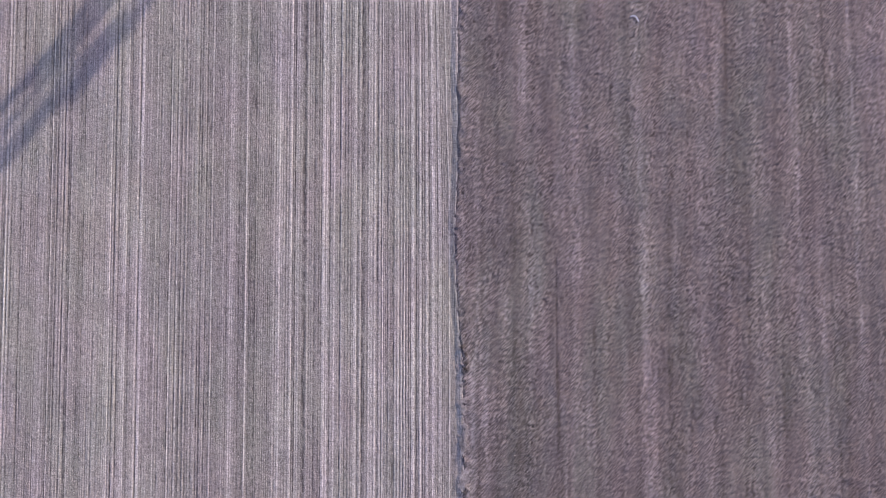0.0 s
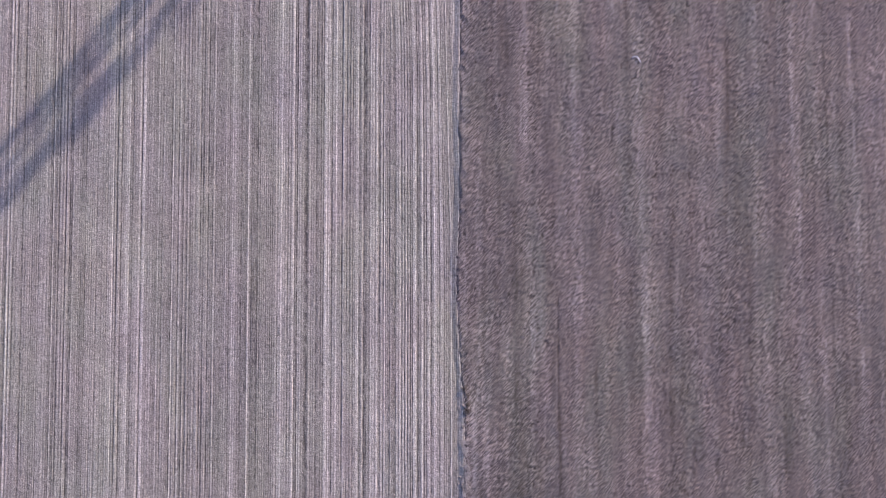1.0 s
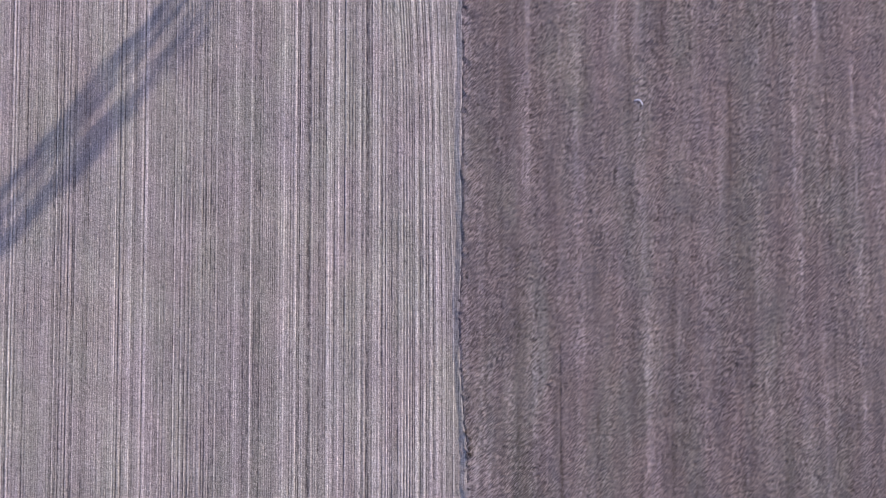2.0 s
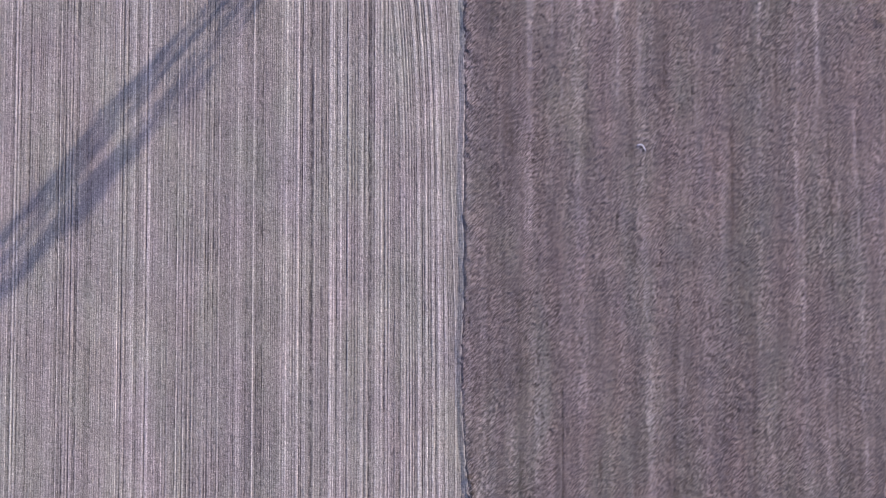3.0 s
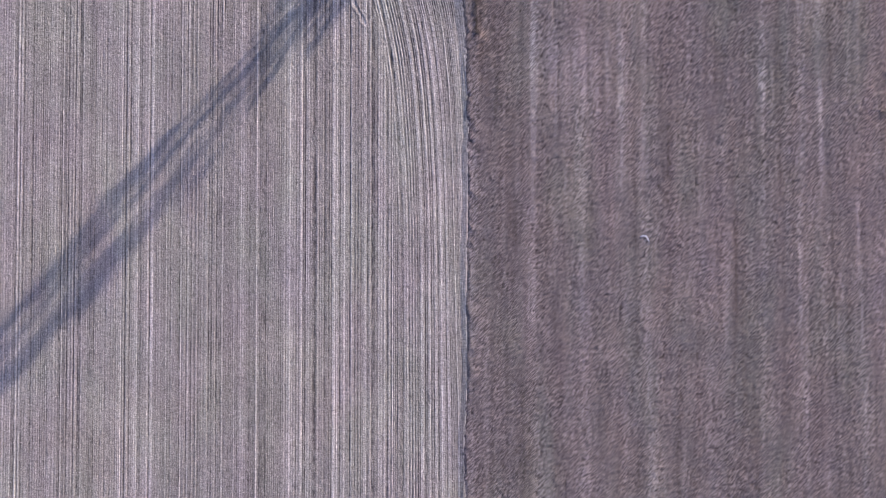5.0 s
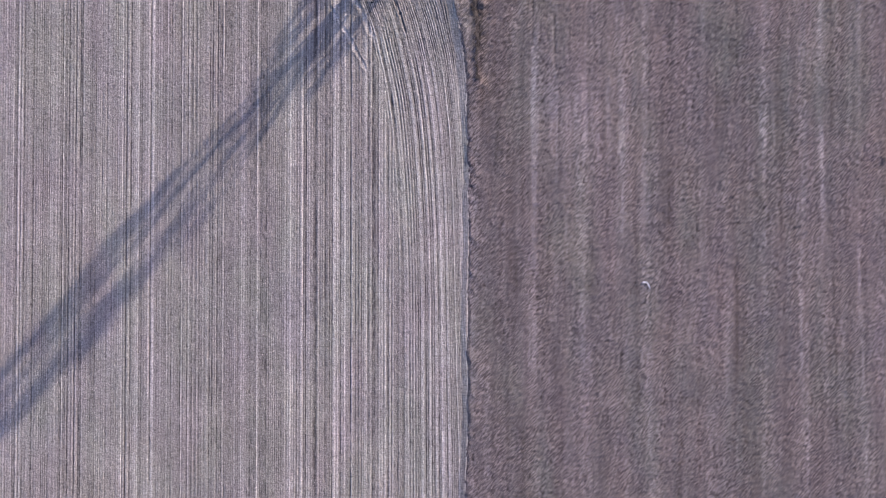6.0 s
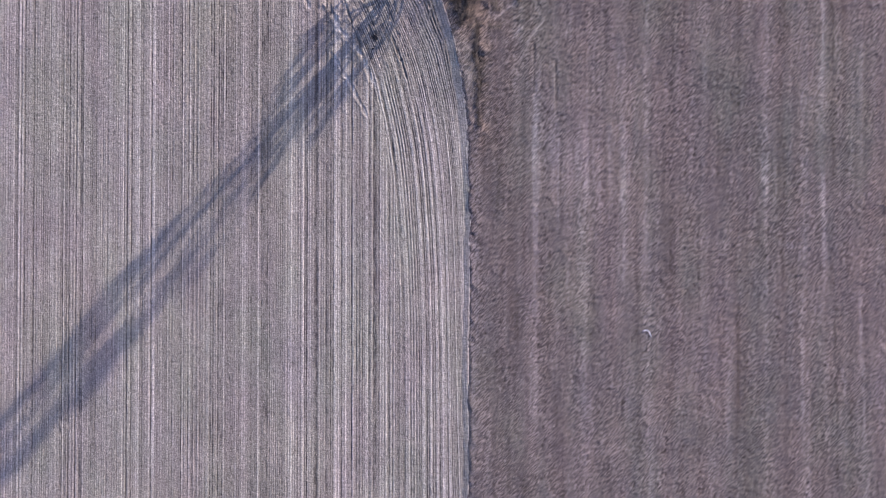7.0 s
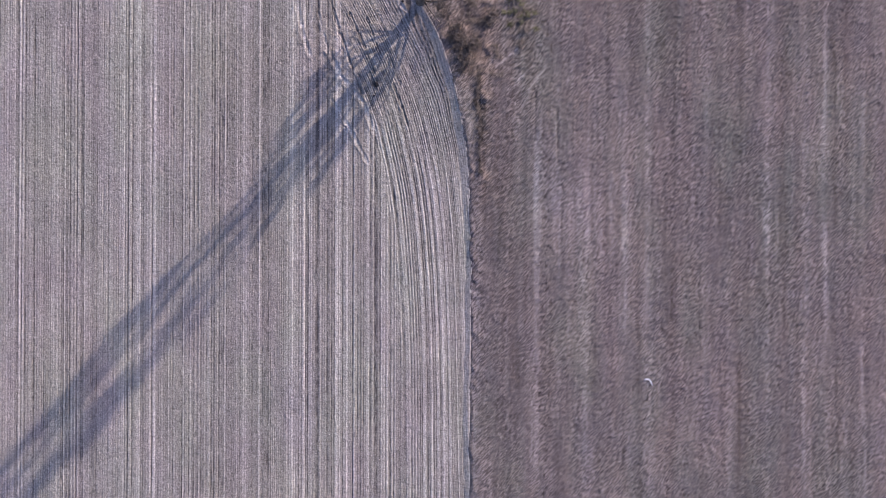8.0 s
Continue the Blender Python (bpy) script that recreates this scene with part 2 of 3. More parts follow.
def drill_profile():
    """Height, dryness and painted furrow shade of the soil across the straight rows."""
    h, d = np.zeros(len(LINE)), np.full(len(LINE), 0.445)
    u = -60.0
    while u < 12:  # the faint tine lines that run everywhere
        u += rng.choice([0.18, 0.21, 0.25, 0.30])
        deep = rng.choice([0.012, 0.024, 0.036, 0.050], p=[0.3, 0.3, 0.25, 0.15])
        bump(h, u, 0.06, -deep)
        # shade inside the tine line goes into the colour, by depth
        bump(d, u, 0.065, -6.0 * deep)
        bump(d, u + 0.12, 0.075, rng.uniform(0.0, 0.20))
    for u in RIDGES:
        half = rng.uniform(0.08, 0.13)
        bump(d, u, half, rng.uniform(0.11, 0.27))
        bump(h, u, half, 0.018)
        # its left flank, away from the sun, is painted darker
        bump(d, u - 1.8 * half, 0.06, -0.09)
    for u in FAINT_RIDGES:
        bump(d, u, 0.09, rng.uniform(0.12, 0.22))
        bump(h, u, 0.085, 0.012)
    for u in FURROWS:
        # furrow shade painted on top of the real dip
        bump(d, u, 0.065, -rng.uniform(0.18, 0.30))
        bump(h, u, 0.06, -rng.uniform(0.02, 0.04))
    for u, half, pale in STRIPES:
        bump(d, u, half, pale)
    return h, d


def bent_profile():
    """Height and tone across the rows that swing round the corner: dryness plus shade painted into the furrows."""
    h, d = np.zeros(len(LINE)), np.full(len(LINE), 0.545)
    u = -20.0
    while u < 6:
        u += rng.choice([0.17, 0.22, 0.28])
        bump(h, u, 0.06, -0.018)
        bump(d, u, 0.06, -rng.uniform(0.04, 0.16))
        bump(d, u + 0.11, 0.06, rng.uniform(0.0, 0.10))
    u = -20.0
    while u < -4.8:
        u += rng.choice([0.30, 0.38, 0.48])
        bump(h, u, 0.06, -rng.uniform(0.03, 0.05))
        bump(d, u, 0.06, -rng.uniform(0.14, 0.30))
        bump(d, u + 0.18, 0.09, rng.uniform(0.08, 0.22))
    for u, half, pale in BENT_RIDGES:
        bump(d, u, half, pale)
        bump(h, u, half, 0.08 * pale)
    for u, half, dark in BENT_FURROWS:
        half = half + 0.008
        # dark tone for the furrow's shade, stronger than the dip gives
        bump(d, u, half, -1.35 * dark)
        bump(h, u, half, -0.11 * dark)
    return h, d


def close_profile():
    """Height and tone across the close, deep lines worn into the corner itself, with dryness and painted groove
    shade.
    """
    h, d = np.zeros(len(LINE)), np.full(len(LINE), 0.50)
    u = -30.0
    while u < 10:
        u += rng.uniform(0.17, 0.26)
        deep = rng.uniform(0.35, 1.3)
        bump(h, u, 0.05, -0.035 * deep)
        # each groove is coloured dark, as its shade
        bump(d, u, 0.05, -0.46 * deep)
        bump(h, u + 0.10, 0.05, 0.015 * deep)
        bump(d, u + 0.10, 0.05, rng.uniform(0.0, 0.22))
    return h, d


ROW_H, ROW_D = drill_profile()
BEND_H, BEND_D = bent_profile()
CLOSE_H, CLOSE_D = close_profile()

# pale wheel marks and dark ruts that cut across the corner: from, to, half width, paleness
WHEEL_MARKS = [((-15.08, 58.75), (-14.8, 56.55), 0.22, 0.3), ((-14.8, 56.55), (-13.96, 53.69), 0.22, 0.3), ((-11.87, 53.84), (-10.93, 51.59), 0.26, 0.34), ((-10.93, 51.59), (-8.84, 49.22), 0.26, 0.34),
               ((-8.84, 49.22), (-7.52, 46.05), 0.26, 0.34), ((-11.75, 49.24), (-10.16, 46.88), 0.2, 0.24), ((-10.16, 46.88), (-8.29, 43.21), 0.2, 0.24), ((-13.09, 57.91), (-12.15, 53.95), 0.14, 0.2),
               ((-3.66, 56.46), (-7.59, 52.93), 0.12, 0.1), ((-7.33, 57.86), (-4.48, 55.53), 0.1, 0.22), ((-4.48, 55.53), (-2.84, 53.45), 0.1, 0.22), ((-4.92, 58.27), (-4.37, 57.61), 0.2, 0.35)]
RUTS = [((-11.05, 56.25), (-9.62, 51.85), 0.1, -0.3), ((-9.62, 51.85), (-8.85, 49.93), 0.1, -0.3), ((-10.07, 57.88), (-8.19, 53.49), 0.1, -0.3), ((-8.19, 53.49), (-7.31, 51.02), 0.1, -0.3),
        ((-8.86, 58.42), (-7.76, 55.67), 0.09, -0.24), ((-7.76, 55.67), (-7.1, 53.75), 0.09, -0.24), ((-8.03, 51.84), (-7.64, 50.75), 0.13, -0.3), ((-7.64, 50.75), (-7.31, 49.65), 0.13, -0.3),
        ((-6.11, 51.56), (-4.9, 48.55), 0.1, -0.25), ((-4.9, 48.55), (-4.36, 46.63), 0.1, -0.25), ((-6.11, 53.47), (-5.13, 50.73), 0.09, -0.25), ((-11.88, 59.0), (-11.05, 55.7), 0.1, -0.2)]


def along(X, Y, a, b):
    """Distance of each place from the line between a and b."""
    ax, ay = a
    dx, dy = b[0] - ax, b[1] - ay
    k = np.clip(((X - ax) * dx + (Y - ay) * dy) / (dx * dx + dy * dy), 0, 1)
    return np.hypot(X - ax - k * dx, Y - ay - k * dy)


BANK = 0.16


def face_width(Y):
    """The width of the bank's sloping face, wider round the corner."""
    return 0.56 + 0.28 * step(36, 45, Y)


def corner_rise(off, Y):
    """The ground climbs gently to the bank inside the corner."""
    return 0.45 * np.clip((4.2 - off) / 4.2, 0, 1) ** 1.2 * step(42, 50, Y)


def tilled_height(X, Y):
    inside = step(62, 50, np.abs(X)) * step(-36, -30, Y) * step(70, 64, Y)
    b = edge(Y)
    off = b - X + 0.08 * value_noise(X * 0, Y, 0.9, 28)
    near = np.exp(-(np.clip(off, 0, 9) / 1.7) ** 2)
    swing = np.interp(Y, EDGE_Y, SWING)
    slope = np.sqrt(1 + ((np.interp(Y + 1, EDGE_Y, SWING) - np.interp(Y - 1, EDGE_Y, SWING)) / 2) ** 2)
    bend = X - swing * (1 - 0.3 * near) + 0.035 * near * np.clip(Y - 5, 0, 20)
    bend = bend / (0.5 + 0.5 * slope) + step(34, 48, Y) * (0.03 * value_noise(X, Y, 0.8, 48) + 0.06 * value_noise(X, Y, 2.6, 49)) + 0.02 * value_noise(X, Y, 1.7, 53)
    mask = step(-0.35, 0.35, X - np.interp(Y, EDGE_Y, MEET) + 0.25 * value_noise(X, Y, 3.0, 5))
    wob = X + 0.012 * value_noise(X * 0.3, Y, 2.2, 11)
    worn = step(43, 49, Y + 0.9 * np.clip(X + 4, -2, 4) + 1.5 * value_noise(X, Y, 2.5, 66))
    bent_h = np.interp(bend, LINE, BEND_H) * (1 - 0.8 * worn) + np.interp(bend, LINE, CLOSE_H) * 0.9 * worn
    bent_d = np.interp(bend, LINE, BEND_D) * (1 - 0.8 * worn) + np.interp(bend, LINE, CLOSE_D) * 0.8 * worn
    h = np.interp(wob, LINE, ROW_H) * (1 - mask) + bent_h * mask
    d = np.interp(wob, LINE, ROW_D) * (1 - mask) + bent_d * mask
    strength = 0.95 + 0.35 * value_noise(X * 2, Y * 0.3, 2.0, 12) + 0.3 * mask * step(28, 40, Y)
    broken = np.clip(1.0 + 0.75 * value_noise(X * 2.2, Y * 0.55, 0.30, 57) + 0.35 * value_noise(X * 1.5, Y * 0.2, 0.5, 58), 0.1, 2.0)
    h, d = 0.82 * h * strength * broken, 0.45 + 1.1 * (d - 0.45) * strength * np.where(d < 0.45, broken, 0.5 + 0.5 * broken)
    crumble = 0.013 * value_noise(X, Y, 0.22, 21) + 0.014 * value_noise(X, Y, 0.12, 22) + 0.012 * value_noise(X, Y, 0.6, 23)
    h += crumble
    # small pits, lowered and with their shade painted into the tone
    pits = step(0.50, 0.85, value_noise(X, Y * 0.75, 0.17, 59))
    h -= 0.022 * pits
    d += -0.13 * pits + 0.06 * value_noise(X, Y, 0.35, 24) + 0.05 * value_noise(X, Y, 2.5, 25)
    # a churned patch with crossing wheel marks in the corner
    churn = np.exp(-(((X + 9.8) / 4.5) ** 2 + ((Y - 53.5) / 6.0) ** 2))
    h += churn * (0.05 * value_noise(X, Y, 0.5, 26) + 0.03 * value_noise(X, Y, 0.25, 27))
    d += churn * 0.10 * value_noise(X, Y, 0.6, 65)
    # a drier stretch beside the bank at the near end
    d += 0.06 * np.exp(-((X + 5.5) / 3.0) ** 2) * step(2, -8, Y)
    for a, c, half, pale in WHEEL_MARKS + RUTS:
        r = along(X, Y, a, c) + 0.12 * value_noise(X, Y, 0.5, 45)
        half, pale = 0.8 * half, pale * ((0.75 if pale > 0 else 0.9) + (0.6 if pale > 0 else 0.35) * value_noise(X, Y, 0.7, 46))
        d += pale * np.exp(-(r / half) ** 2)
        if pale.mean() > 0:
            h += -0.03 * np.exp(-(r / half) ** 2) + 0.03 * np.exp(-((r - 1.6 * half) / (0.6 * half)) ** 2)
        else:
            h += -0.07 * np.exp(-(r / half) ** 2) + 0.025 * np.exp(-((r - 2.0 * half) / (0.8 * half)) ** 2)
    # the sloping face of the bank, smooth and bare
    wide = face_width(Y)
    face = step(wide + 0.12, wide - 0.08, off)
    corner = step(38, 46, Y)
    h = h * (1 - (0.15 + 0.6 * corner) * face)
    h += BANK * np.clip((wide - off) / wide, 0, 0.9) - 0.03 * face + corner_rise(off, Y)
    d = d * (1 - (0.15 + 0.6 * corner) * face) + (0.15 + 0.6 * corner) * face * (0.56 + 0.10 * value_noise(X, Y, 0.6, 29))
    h = h * inside - 0.8 * step(0.06, 0.4, X - b)
    return h, np.clip(d, 0, 1)


gx = np.concatenate([spread(-46, -12, 0.064, -3000, -12), np.arange(-11.95, 3.2, 0.046)])
gy = spread(-29, 38, 0.15, -3000, 38)
gy = np.concatenate([gy, spread(38.08, 62, 0.08, 38.08, 3000)])
GX, GY = np.meshgrid(gx, gy, indexing="ij")
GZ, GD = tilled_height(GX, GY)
tilled = tagged(sheet("tilled_field", GX, GY, GZ, SOIL, {"dry_and_shade": GD}), "pale grey-brown tilled soil drilled in fine straight rows", "field", kind="structure")


# ---- the fallow field: rough dead grass on a low bank, with faint mown strips ----
STRIPS = [(4.11, 0.8, -0.1), (6.38, 0.55, -0.2), (7.99, 0.35, 0.26), (10.31, 0.1, -0.16),
          (12.73, 0.45, 0.16), (13.8, 0.25, -0.1), (16.37, 0.25, 0.18), (17.54, 0.3, -0.06),
          (18.51, 0.45, 0.25), (20.74, 0.6, -0.12), (23.94, 0.4, 0.1), (27.12, 0.5, -0.1),
          (29.66, 0.42, 0.24), (31.35, 0.5, -0.06), (33.14, 0.4, 0.18), (34.98, 0.3, 0.28),
          (35.93, 0.12, -0.22), (36.87, 0.5, -0.12), (38.44, 0.35, 0.18), (40.01, 0.5, 0.06)]


# wheel marks where machines turned at the corner, and narrow ruts
TURNS = [((6.1, 53.93), (4.21, 52.32), 0.16, 0.34), ((7.34, 52.08), (5.13, 49.94), 0.2, 0.24), ((8.79, 52.18), (6.91, 49.49), 0.2, 0.2), ((11.63, 53.03), (10.83, 50.55), 0.2, 0.24),
         ((7.87, 49.76), (7.87, 45.17), 0.12, -0.26), ((9.91, 48.67), (10.02, 43.0), 0.11, -0.24), ((2.32, 52.23), (2.54, 48.98), 0.13, -0.34), ((2.54, 48.98), (2.76, 45.19), 0.13, -0.34),
         ((2.76, 45.19), (2.92, 42.75), 0.13, -0.34), ((10.89, 0.37), (10.88, -8.12), 0.08, -0.2), ((10.88, -8.12), (10.85, -12.85), 0.08, -0.2)]


def fallow_height(X, Y):
    inside = step(62, 50, np.abs(X)) * step(-36, -30, Y) * step(70, 64, Y)
    b = edge(Y)
    off = X - b
    weedy = np.exp(-(((X - 2.9) / 1.1) ** 2)) * step(34, 43, Y) * 0.85 + np.exp(-(((X - 1.4) / 2.0) ** 2)) * step(49, 54, Y) + np.exp(-(((X - 6.5) / 1.1) ** 2 + ((Y - 57.2) / 2.0) ** 2)) + 0.5 * np.exp(-(((X - 40.8) / 1.6) ** 2 + ((Y - 34.0) / 3.2) ** 2))
    weedy = np.clip(weedy * (0.8 + 0.5 * value_noise(X, Y, 1.1, 41)), 0, 1)
    A, B = 0.8 * X + 0.6 * Y, 0.8 * Y - 0.6 * X
    tuft = 0.016 * value_noise(A * 0.4, B, 0.31, 31) + 0.014 * value_noise(X, Y, 0.23, 32) + 0.022 * value_noise(A * 0.5, B, 0.21, 38)
    tuft *= 0.85 + 0.15 * value_noise(X, Y, 3.5, 33) + 0.35 * value_noise(X * 1.5, Y * 0.15, 1.0, 34)
    h = 0.26 + (BANK - 0.26 + 0.45 * step(42, 50, Y)) * np.exp(-np.clip(off, 0, 9) / 2.2) + tuft + 0.03 * value_noise(X, Y, 5.0, 35) + weedy * (0.05 + 0.10 * value_noise(A * 0.7, B, 0.75, 42) + 0.06 * value_noise(A * 0.6, B, 0.3, 43))
    # with the tone, tuft tops are painted lighter and hollows darker
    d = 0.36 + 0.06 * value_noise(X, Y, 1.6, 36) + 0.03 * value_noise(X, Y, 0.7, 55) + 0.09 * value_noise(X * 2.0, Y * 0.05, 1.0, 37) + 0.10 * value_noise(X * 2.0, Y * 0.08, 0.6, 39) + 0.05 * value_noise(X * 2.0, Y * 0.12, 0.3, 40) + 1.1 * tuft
    for centre, half, pale in STRIPS:
        wander = centre + 0.022 * np.clip(22 - Y, 0, 60) + 0.12 * value_noise(X * 0, Y, 5.0, int(centre * 10))
        fade = (0.85 + 0.45 * value_noise(X * 0, Y, 6.0, int(centre * 10) + 1) + 0.35 * value_noise(X * 0, Y, 1.9, int(centre * 10) + 2)) * (1 - 0.75 * step(41, 48, Y) * (centre < 14))
        d += 0.9 * pale * fade * np.exp(-((X - wander + 0.10 * value_noise(X, Y, 0.4, 60)) / half) ** 2)
    # small gaps between the tufts, their shade painted dark, thicker in some strips
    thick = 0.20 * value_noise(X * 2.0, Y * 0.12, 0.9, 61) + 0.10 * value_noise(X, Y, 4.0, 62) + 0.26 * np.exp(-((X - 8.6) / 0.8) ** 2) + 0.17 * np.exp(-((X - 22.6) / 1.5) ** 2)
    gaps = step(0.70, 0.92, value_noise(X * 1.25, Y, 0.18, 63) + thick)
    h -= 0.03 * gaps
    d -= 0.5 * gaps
    # weedy lumps: shaded hollows painted darker than the tops
    d += weedy * (0.03 + 0.16 * value_noise(A * 0.7, B, 0.75, 42))
    for p, q, half, pale in TURNS:
        line = np.exp(-((along(X, Y, p, q) + 0.05 * value_noise(X, Y, 0.5, 56)) / half) ** 2) * (0.8 + 0.5 * value_noise(X, Y, 0.8, 67))
        d += 1.6 * pale * line
        h += 0.2 * min(pale, 0.0) * line
    d += -0.08 * step(10, -12, Y) - 0.06 * step(49, 56, Y) + 0.21 * np.exp(-(((X - 11.0) / 4.5) ** 2 + ((Y - 38) / 6.0) ** 2)) + 0.18 * np.exp(-(((X - 6.6) / 2.8) ** 2 + ((Y + 5.0) / 4.5) ** 2)) + 0.22 * np.exp(-(((X - 4.2) / 2.2) ** 2 + ((Y + 13.4) / 6.0) ** 2))
    d += 0.12 * np.exp(-((off - 0.7) / 0.6) ** 2) - 0.05 * np.exp(-((off - 3.4) / 1.0) ** 2)
    h = 0.26 * (1 - inside) + h * inside
    h += 0.05 * value_noise(X, Y, 0.5, 44) * np.exp(-((off - 0.35) / 0.5) ** 2)
    h = np.where(off < 0.0, -0.5, h - 0.07 * step(0.3, 0.0, off))
    return h, np.clip(d, 0, 1), weedy


ox = np.concatenate([[-0.02, 0.0, 0.05, 0.11, 0.17], spread(0.24, 41.0, 0.085, 0.24, 3000)])
oy = spread(-28, 61, 0.09, -3000, 3000)
OX, OY = np.meshgrid(ox, oy, indexing="ij")
ragged = 0.07 * value_noise(OX * 0, OY, 1.3, 51) + 0.05 * value_noise(OX * 0, OY, 0.3, 52)
FX = OX + edge(OY) + ragged * step(1.5, 0.0, OX)
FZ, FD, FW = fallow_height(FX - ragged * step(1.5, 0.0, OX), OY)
fallow = tagged(sheet("fallow_field", FX, OY, FZ, FALLOW, {"dry_and_shade": FD, "weedy": FW}), "rough grey-brown fallow field of dead grass on a low bank", "field", kind="structure")


def ground_at(x, y):
    """The ground's height at one place."""
    X, Y = np.array([float(x)]), np.array([float(y)])
    return float(tilled_height(X, Y)[0][0]) if x < edge(y) else float(fallow_height(X, Y)[0][0])


# ---- the bare tree beside the field corner, whose shadow lies over the rows ----
def tube(points, radii, sides, verts, faces):
    """A bent tapering tube added to verts and faces."""
    start = len(verts)
    for i, p in enumerate(points):
        ahead = points[min(i + 1, len(points) - 1)] - points[max(i - 1, 0)]
        q = ahead.to_track_quat("Z", "Y")
        for k in range(sides):
            a = 2 * math.pi * k / sides
            verts.append(p + q @ Vector((radii[i] * math.cos(a), radii[i] * math.sin(a), 0)))
    for i in range(len(points) - 1):
        for k in range(sides):
            a, b = start + i * sides + k, start + i * sides + (k + 1) % sides
            faces.append((a, b, b + sides, a + sides))
    faces.append(tuple(start + k for k in reversed(range(sides))))
    faces.append(tuple(start + (len(points) - 1) * sides + k for k in range(sides)))


def grown(rnd, start, way, length, pieces, wander, lift):
    """The bent line of a limb."""
    points, p, d = [start.copy()], start.copy(), way.normalized()
    for _ in range(pieces):
        d = (d + Vector((rnd.gauss(0, wander), rnd.gauss(0, wander), rnd.gauss(0, wander) + lift))).normalized()
        p = p + d * (length / pieces)
        points.append(p.copy())
    return points


def taper(points, first, last):
    n = len(points) - 1
    return [first + (last - first) * i / n for i in range(n + 1)]


def bare_tree(x, y, z):
    rnd = random.Random(21)
    tree = new("bare_tree")
    tree.location = (x, y, z)
    side = Vector((SUNWARD.y, -SUNWARD.x, 0))
    verts, faces = [], []
    stem = [Vector((0, 0, -0.6)), Vector((0, 0, 0.1)), side * 0.05 + Vector((0, 0, 0.9)), side * 0.16 + Vector((0, 0, 2.2)), side * 0.34 + Vector((0, 0, 3.6)), side * 0.40 + Vector((0, 0, 5.2))]
    tube(stem, [0.70, 0.58, 0.43, 0.37, 0.34, 0.30], 14, verts, faces)
    part("trunk", verts, faces, BARK, tree, smooth=True)
    twig_v, twig_f = [], []
    # offset across, start height, tip height, base radius, height where twigs begin, boughs to the metre
    limbs = [(0.05, 2.2, 27.5, 0.42, 4.5, 2.3), (-1.6, 3.4, 27.0, 0.20, 11.0, 4.0), (-0.8, 6.0, 25.0, 0.12, 13.0, 2.4), (3.2, 4.5, 18.5, 0.15, 10.5, 3.0), (2.4, 3.8, 23.5, 0.18, 12.5, 4.0), (1.7, 3.0, 26.5, 0.17, 15.0, 2.6),
             (1.3, 2.0, 13.0, 0.13, 3.4, 2.0), (2.3, 1.8, 11.0, 0.11, 3.2, 2.0), (0.7, 2.0, 11.0, 0.11, 3.6, 1.8), (-2.5, 1.3, 5.6, 0.14, 2.5, 5.0), (-1.7, 1.4, 6.0, 0.12, 2.3, 3.6), (-0.9, 1.6, 7.6, 0.13, 2.4, 3.0),
             (0.6, 1.6, 6.6, 0.14, 2.2, 3.8), (1.6, 1.2, 5.6, 0.13, 1.9, 5.4), (2.7, 1.0, 5.6, 0.12, 1.9, 5.2), (3.5, 1.2, 6.4, 0.10, 2.4, 3.2), (-3.2, 1.3, 5.0, 0.10, 2.8, 4.6)]
    for across, low, top, thick, leafy, boughs in limbs:
        verts, faces = [], []
        depth = rnd.uniform(-2.2, 2.2)
        base = side * 0.30 + Vector((0, 0, low))
        bow = rnd.uniform(-0.25, 0.25)
        reach = 1.6 if top < 14 else 12.0 if across < -1 else 6.0
        points = []
        for i in range(17):
            k = i / 16
            rise = (top - low) * k
            out = min(1.0, rise / reach) ** 0.85
            sway = bow * math.sin(k * 3.1) + 0.16 * math.sin(k * 9 + across * 3) + rnd.gauss(0, 0.05)
            points.append(base + (side * (across - 0.3 + sway) + SUNWARD * depth) * out + Vector((0, 0, rise)))
        radii = [0.72 * thick * (1 - 0.93 * (i / 16) ** 0.9) for i in range(17)]
        tube(points, radii, 8, verts, faces)
        part("limb", verts, faces, BARK, tree, smooth=True)
        for _ in range(int(boughs * (1.8 if top > 20 else 0.75 if top < 14 else 1.0) * (top - leafy))):
            k = (leafy + (top - leafy) * rnd.random() ** 0.9 - low) / (top - low)
            at = points[int(k * 16)].lerp(points[min(16, int(k * 16) + 1)], k * 16 % 1)
            heading = rnd.uniform(0, 2 * math.pi)
            way = Vector((math.cos(heading), math.sin(heading), rnd.uniform(1.0, 3.4)))
            size = rnd.uniform(0.8, 2.4) * (1.1 - 0.3 * k)
            bough = grown(rnd, at, way, size, 5, 0.12, 0.12)
            tube(bough, taper(bough, 0.045 + 0.03 * (1 - k), 0.014), 4, twig_v, twig_f)
            for _ in range(11):
                j = rnd.uniform(0.2, 1.0) * 5
                spot = bough[int(j)] if int(j) >= 5 else bough[int(j)].lerp(bough[int(j) + 1], j % 1)
                heading = rnd.uniform(0, 2 * math.pi)
                way = Vector((math.cos(heading), math.sin(heading), rnd.uniform(1.0, 3.5)))
                twig = grown(rnd, spot, way, rnd.uniform(0.5, 1.3), 3, 0.16, 0.08)
                tube(twig, taper(twig, 0.024, 0.009), 3, twig_v, twig_f)
    part("twigs", twig_v, twig_f, BARK, tree, "fine bare grey twigs")
    return tagged(tree, "tall bare grey-brown tree with upright limbs at the field corner", "tree")


bare_tree(-3.1, 58.6, 0.05)


